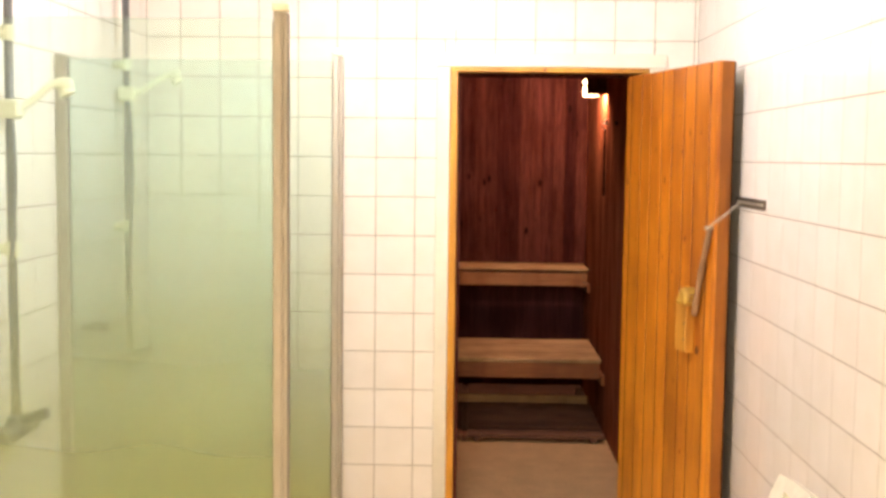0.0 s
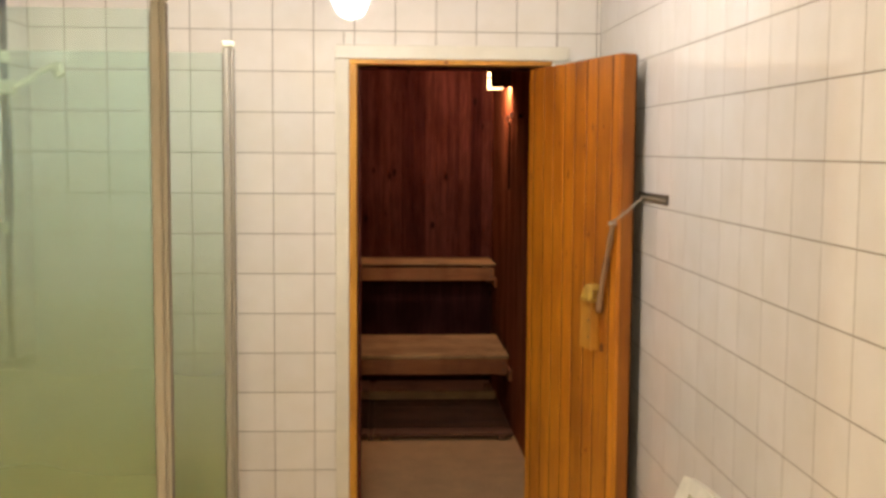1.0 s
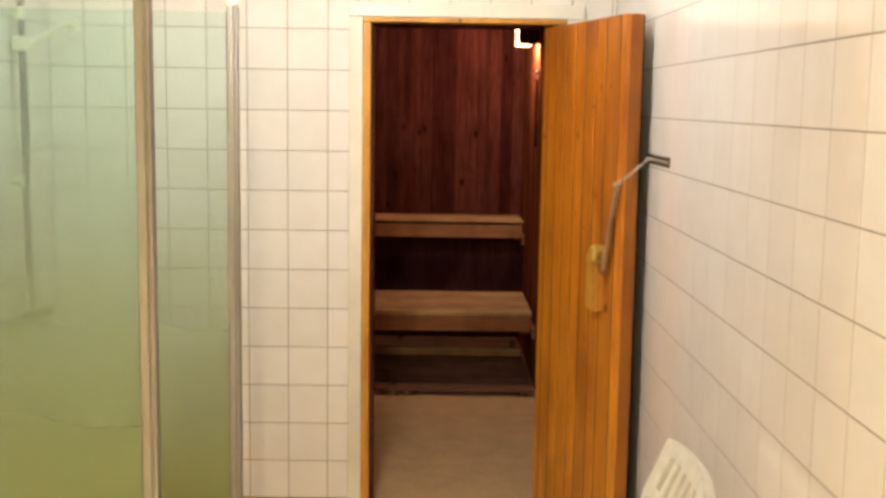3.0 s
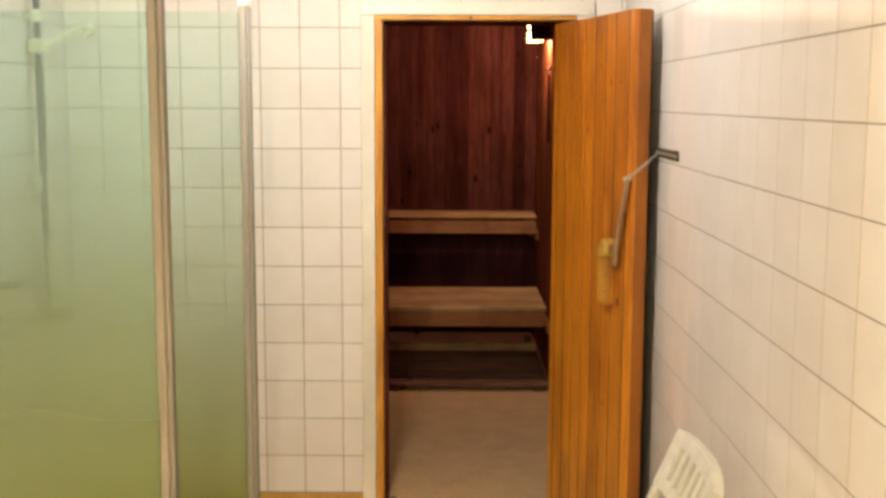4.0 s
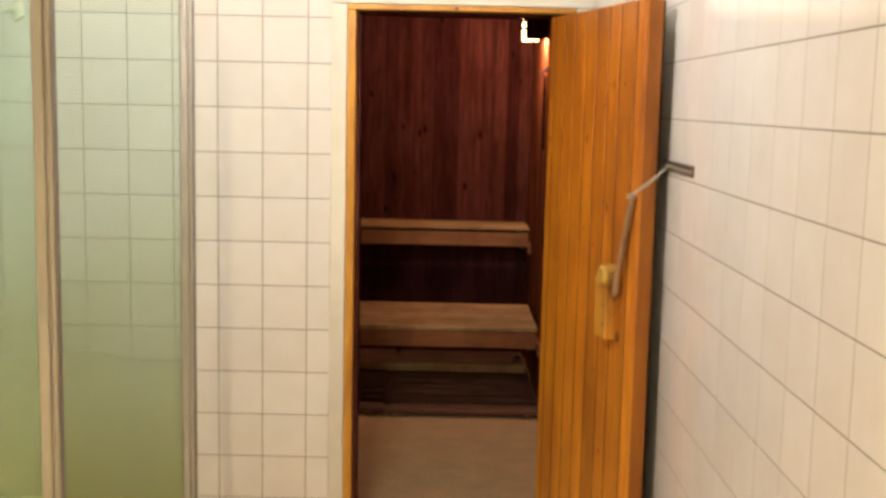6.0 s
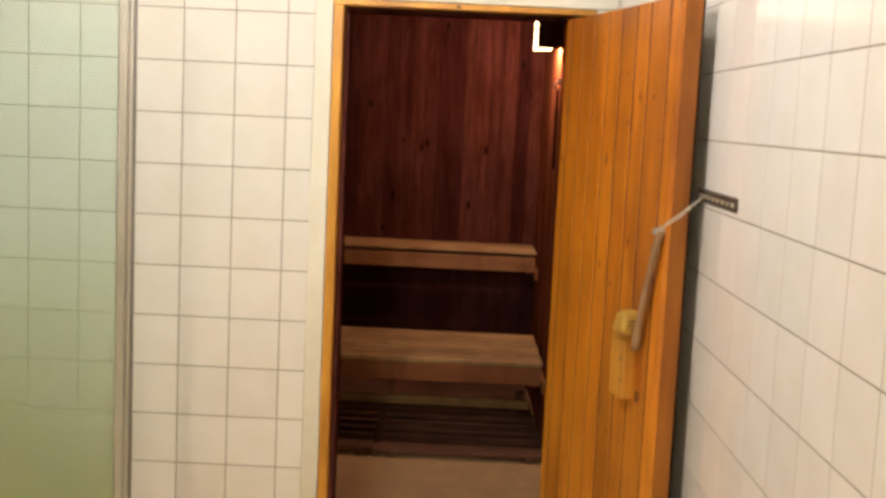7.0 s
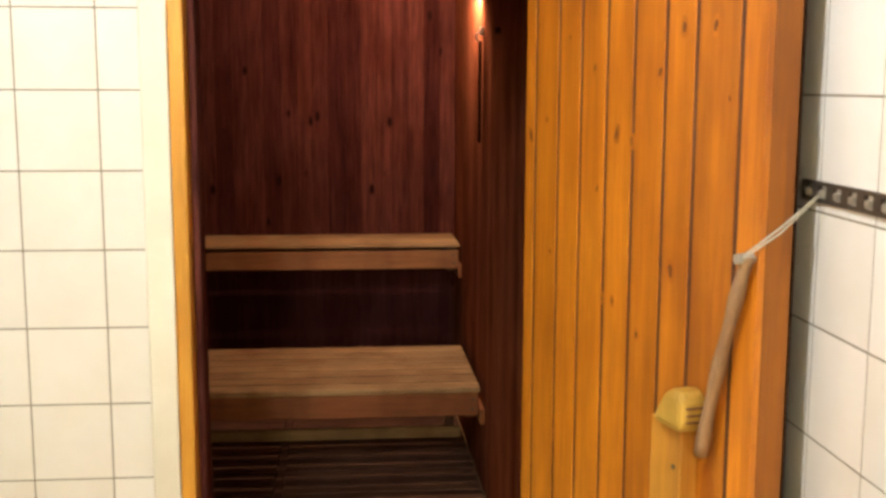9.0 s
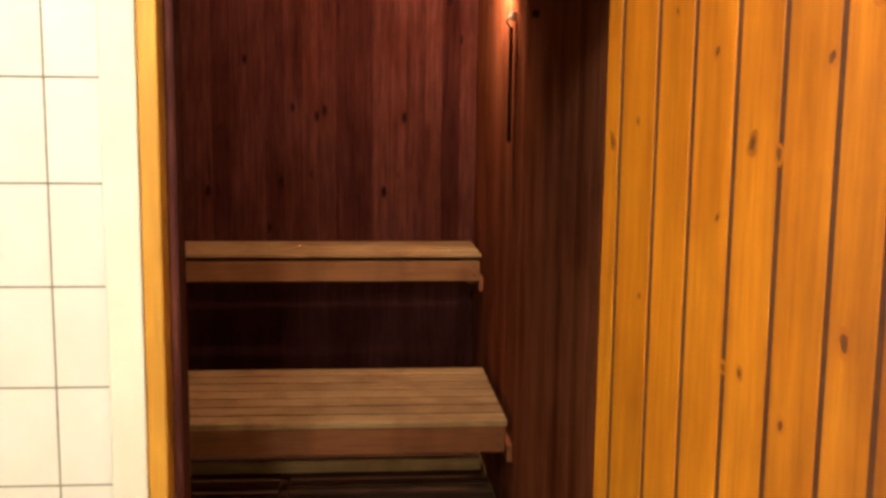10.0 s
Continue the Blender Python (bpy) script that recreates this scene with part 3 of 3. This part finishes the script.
def shower(y, swing, reach, dish, top):
    """Riser rail, hand shower, hose and mixer on the left wall."""
    s = empty("shower_set", pose(XL, y, 0), "shower rail with cream hand shower, grey hose and mixer on tiles", "shower", "showers")
    part("rail", tube([(0.045, 0, 0.86), (0.045, 0, 2.14)], 0.012, 12), M_GREY, s, "dull grey rail", smooth=True)
    for z in (1.30, 1.86, 2.12):
        part("rail_bracket", join(tube([(0.0, 0, z), (0.05, 0, z)], 0.014, 10), tube([(0.045, 0, z - 0.02), (0.045, 0, z + 0.02)], 0.018, 10)), M_CREAM, s)
    part("slider", join(box((0.02, -0.028, top - 0.025), (0.075, 0.028, top + 0.025), 0.01, 2), tube([(0.06, -0.03, top), (0.06, 0.045, top)], 0.013, 10)), M_CREAM, s)
    c, n = math.cos(swing), math.sin(swing)
    line = [(0.055, 0.0, top - 0.008), (0.055 + 0.5 * reach * c, 0.5 * reach * n, top + 0.025), (0.055 + reach * c, reach * n, top + 0.066), (0.055 + (reach + 0.05) * c, (reach + 0.05) * n, top + 0.066)]
    hand = part("hand_shower", tube(bent(line, 6), [0.0105] * 13 + [0.013, 0.017, 0.020, 0.022, 0.021, 0.015], 12), M_CREAM, s, "cream plastic hand shower", smooth=True)
    hx, hy = 0.055 + (reach + 0.03) * c, (reach + 0.03) * n
    part("spray_face", tube([(hx, hy, top + 0.055), (hx + 0.01 * c, hy, top + 0.040)], [0.018, 0.021], 14), M_CREAM, hand)
    hose = bent([(0.05, 0.0, top - 0.015), (0.075, -0.05, top - 0.16), (0.085, -0.09, 1.35), (0.08, -0.10, 1.20), (0.07, -0.06, 1.02), (0.06, -0.01, 0.86)], 8)
    part("hose", tube(hose, 0.007, 8), M_GREY, s, "grey shower hose", smooth=True)
    mixer = part("mixer", join(tube([(0.05, -0.09, 0.82), (0.05, 0.09, 0.82)], 0.026, 14), tube([(0, -0.06, 0.82), (0.05, -0.06, 0.82)], 0.02, 12), tube([(0, 0.06, 0.82), (0.05, 0.06, 0.82)], 0.02, 12)), M_GREY, s, "dull grey mixer tap", smooth=True)
    part("knob", tube([(0.05, -0.128, 0.82), (0.05, -0.092, 0.82)], [0.028, 0.03], 12), M_GREY, mixer)
    part("lever", tube([(0.06, 0, 0.845), (0.13, 0.0, 0.865)], [0.012, 0.016], 10), M_GREY, mixer)
    if dish:
        part("soap_dish", join(box((0.0, dish - 0.06, 0.985), (0.09, dish + 0.06, 0.997), 0.004), box((0.082, dish - 0.06, 0.996), (0.09, dish + 0.06, 1.012), 0.002)), M_GREY, s)


shower(-0.40, 0.25, 0.125, -0.30, 1.76)
shower(-1.385, 0.6, 0.10, 0.0, 1.665)

# ---- plastic chair against the right wall ----
chair = empty("garden_chair", pose(0.829, -1.862, 0), "white moulded plastic garden chair with slotted back by the tiled wall", "chair")
HALF, LEAN = 0.188, 0.434


def on_back(w, h):
    """A point of the chair's back: w along the wall, h above the floor."""
    return (-(0.83 - h) * LEAN - 0.012 * (w / HALF) ** 2 - 0.008, w, h)


def back_top(w):
    return 0.821 - (0.006 if w > 0 else 0.024) * abs(w / HALF) ** 3


bm = bmesh.new()
edges_w = [-0.188, -0.118, -0.088, -0.064, -0.034, -0.010, 0.020, 0.044, 0.074, 0.098, 0.128, 0.188]


def plate(w0, w1, h0, h1):
    n = max(2, round(abs(w1 - w0) / 0.012))
    for k in range(n):
        a, b = w0 + (w1 - w0) * k / n, w0 + (w1 - w0) * (k + 1) / n
        ha, hb = (h1, h1) if h1 else (back_top(a), back_top(b))
        rows = 4
        for r in range(rows):
            q = [on_back(a, h0 + (ha - h0) * r / rows), on_back(b, h0 + (hb - h0) * r / rows), on_back(b, h0 + (hb - h0) * (r + 1) / rows), on_back(a, h0 + (ha - h0) * (r + 1) / rows)]
            bm.faces.new([bm.verts.new(p) for p in q])


for i, (a, b) in enumerate(zip(edges_w, edges_w[1:])):
    if i % 2 == 0:
        plate(a, b, 0.712, 0.790)
    plate(a, b, 0.686, 0.712)
    plate(a, b, 0.790, 0)
bmesh.ops.remove_doubles(bm, verts=bm.verts, dist=0.0006)
bmesh.ops.recalc_face_normals(bm, faces=bm.faces)
backrest = part("backrest", bm, M_WHITE, chair)
solid = backrest.modifiers.new("thick", "SOLIDIFY")
solid.thickness, solid.offset = 0.026, 0
for sgn in (-1, 1):
    part("back_stile", tube(bent([on_back(sgn * 0.176, 0.43), on_back(sgn * 0.178, 0.55), on_back(sgn * 0.178, 0.70)], 5), 0.014, 8), M_WHITE, chair, smooth=True)
    part("leg", tube([(-0.43, sgn * 0.20, 0.42), (-0.47, sgn * 0.235, 0.0)], [0.024, 0.018], 10), M_WHITE, chair, smooth=True)
    part("leg", tube([(-0.16, sgn * 0.19, 0.42), (-0.05, sgn * 0.225, 0.0)], [0.024, 0.018], 10), M_WHITE, chair, smooth=True)
part("seat", box((-0.46, -0.21, 0.405), (-0.13, 0.21, 0.432), 0.012, 3), M_WHITE, chair)

# ---- ceiling lamps of the shower room ----
def ceiling_lamp(place, glow):
    lit = empty("ceiling_lamp", pose(*place), "small opal glass globe lamp, lit, under the ceiling", "lamp", "ceiling lamps")
    part("base", tube([(0, 0, -0.045), (0, 0, -0.0005)], [0.055, 0.062], 24), M_WHITE, lit)
    ball = bmesh.new()
    bmesh.ops.create_uvsphere(ball, u_segments=24, v_segments=12, radius=0.085)
    for v in ball.verts:
        v.co.z = v.co.z * 0.9 - 0.115
    part("globe", ball, glow, lit, "glowing opal glass", smooth=True)


for place, glow in zip(ROOM_LAMPS, M_GLOBES):
    ceiling_lamp(place, glow)


# ---- panelling of the sauna ----
def panel_row(parent_name, count, width, height, place, look_of):
    host = bpy.data.objects[parent_name]
    me = mesh_of("panel_board", box((-width / 2 + 0.0003, 0, 0.0), (width / 2 - 0.0003, 0.0135, height), 0.0022), look_of)
    for k in range(count):
        part("panel_board", me, None, host, m=place(k))


PW = 0.0745
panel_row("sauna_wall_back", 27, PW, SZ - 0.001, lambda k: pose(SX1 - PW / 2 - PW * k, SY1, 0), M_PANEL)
panel_row("sauna_wall_right", 40, PW, SZ - 0.001, lambda k: pose(SX1, SY1 - PW / 2 - PW * k, 0, 0, 0, -90), M_SIDE_LIT)

# ---- tiles ----
TW = 0.15
tile_meshes = {}


def tile_mesh(w, h):
    key = (round(w, 3), round(h, 3))
    if key not in tile_meshes:
        tile_meshes[key] = mesh_of("tile", box((-w / 2 + 0.0014, 0, -h / 2 + 0.0014), (w / 2 - 0.0014, 0.006, h / 2 - 0.0014), 0.0003), M_TILE)
    return tile_meshes[key]


def tiled(host, face, xs, zs, hole=None, near=lambda x, z: True):
    """Tiles in the (x, z) plane of the pose face, their fronts at y = 0; those outside near go into one mesh."""
    rest = []
    for x0, x1 in zip(xs, xs[1:]):
        for z0, z1 in zip(zs, zs[1:]):
            pieces = [(x0, x1, z0, z1)]
            if hole and x1 > hole[0] and x0 < hole[1] and z0 < hole[3]:
                pieces = []
                if x0 < hole[0] - 0.01:
                    pieces.append((x0, hole[0], z0, z1))
                if x1 > hole[1] + 0.01:
                    pieces.append((hole[1], x1, z0, z1))
                if z1 > hole[3] + 0.01:
                    pieces.append((max(x0, hole[0]), min(x1, hole[1]), hole[3], z1))
            for a, b, c, d in pieces:
                if b - a < 0.008 or d - c < 0.008:
                    continue
                if near((a + b) / 2, (c + d) / 2):
                    part("tile", tile_mesh(b - a, d - c), None, host, m=face @ pose((a + b) / 2, 0, (c + d) / 2))
                else:
                    rest.append((a, b, c, d))
    if rest:
        verts, faces = [], []
        for a, b, c, d in rest:
            k, e = len(verts), 0.0014
            for y, g in ((0.006, 0), (0.0003, 0), (0.0, 0.0003)):
                for x, z in ((a + e + g, c + e + g), (b - e - g, c + e + g), (b - e - g, d - e - g), (a + e + g, d - e - g)):
                    verts.append(face @ Vector((x, y, z)))
            for r in (0, 4):
                faces += [(k + r + i, k + r + (i + 1) % 4, k + r + 4 + (i + 1) % 4, k + r + 4 + i) for i in range(4)]
            faces.append((k + 8, k + 9, k + 10, k + 11))
        me = bpy.data.meshes.new("far_tiles")
        me.from_pydata(verts, [], faces)
        me.materials.append(M_TILE)
        ob = part("far_tiles", me, None, host, "cream tiles beyond the lamp")
        tagged(ob, kind="stuff")


def joints(first, pitch, lo, hi):
    """Joint lines from lo to hi that fall on first."""
    k0 = math.ceil((lo - first) / pitch + 0.07)
    k1 = math.floor((hi - first) / pitch - 0.07)
    return [lo] + [first + pitch * k for k in range(k0, k1 + 1)] + [hi]


ZS = joints(1.70, TW, 0.05, ZC)
tiled(wall_back, pose(0, 0, 0), joints(-0.16, TW, XL, XR), ZS, (OX0 - 0.02, OX1 + 0.02, 0, OZ + 0.012))
tiled(wall_right, pose(XR, 0, 0, 0, 0, -90), joints(2.45, 0.155, 0.0, -YF), ZS, None, lambda x, z: x < 3.0 and z < 2.2)
tiled(wall_left, pose(XL, 0, 0, 0, 0, 90), [-x for x in reversed(joints(0.075, TW, 0.0, -YF))], ZS, None, lambda x, z: x > -2.0)
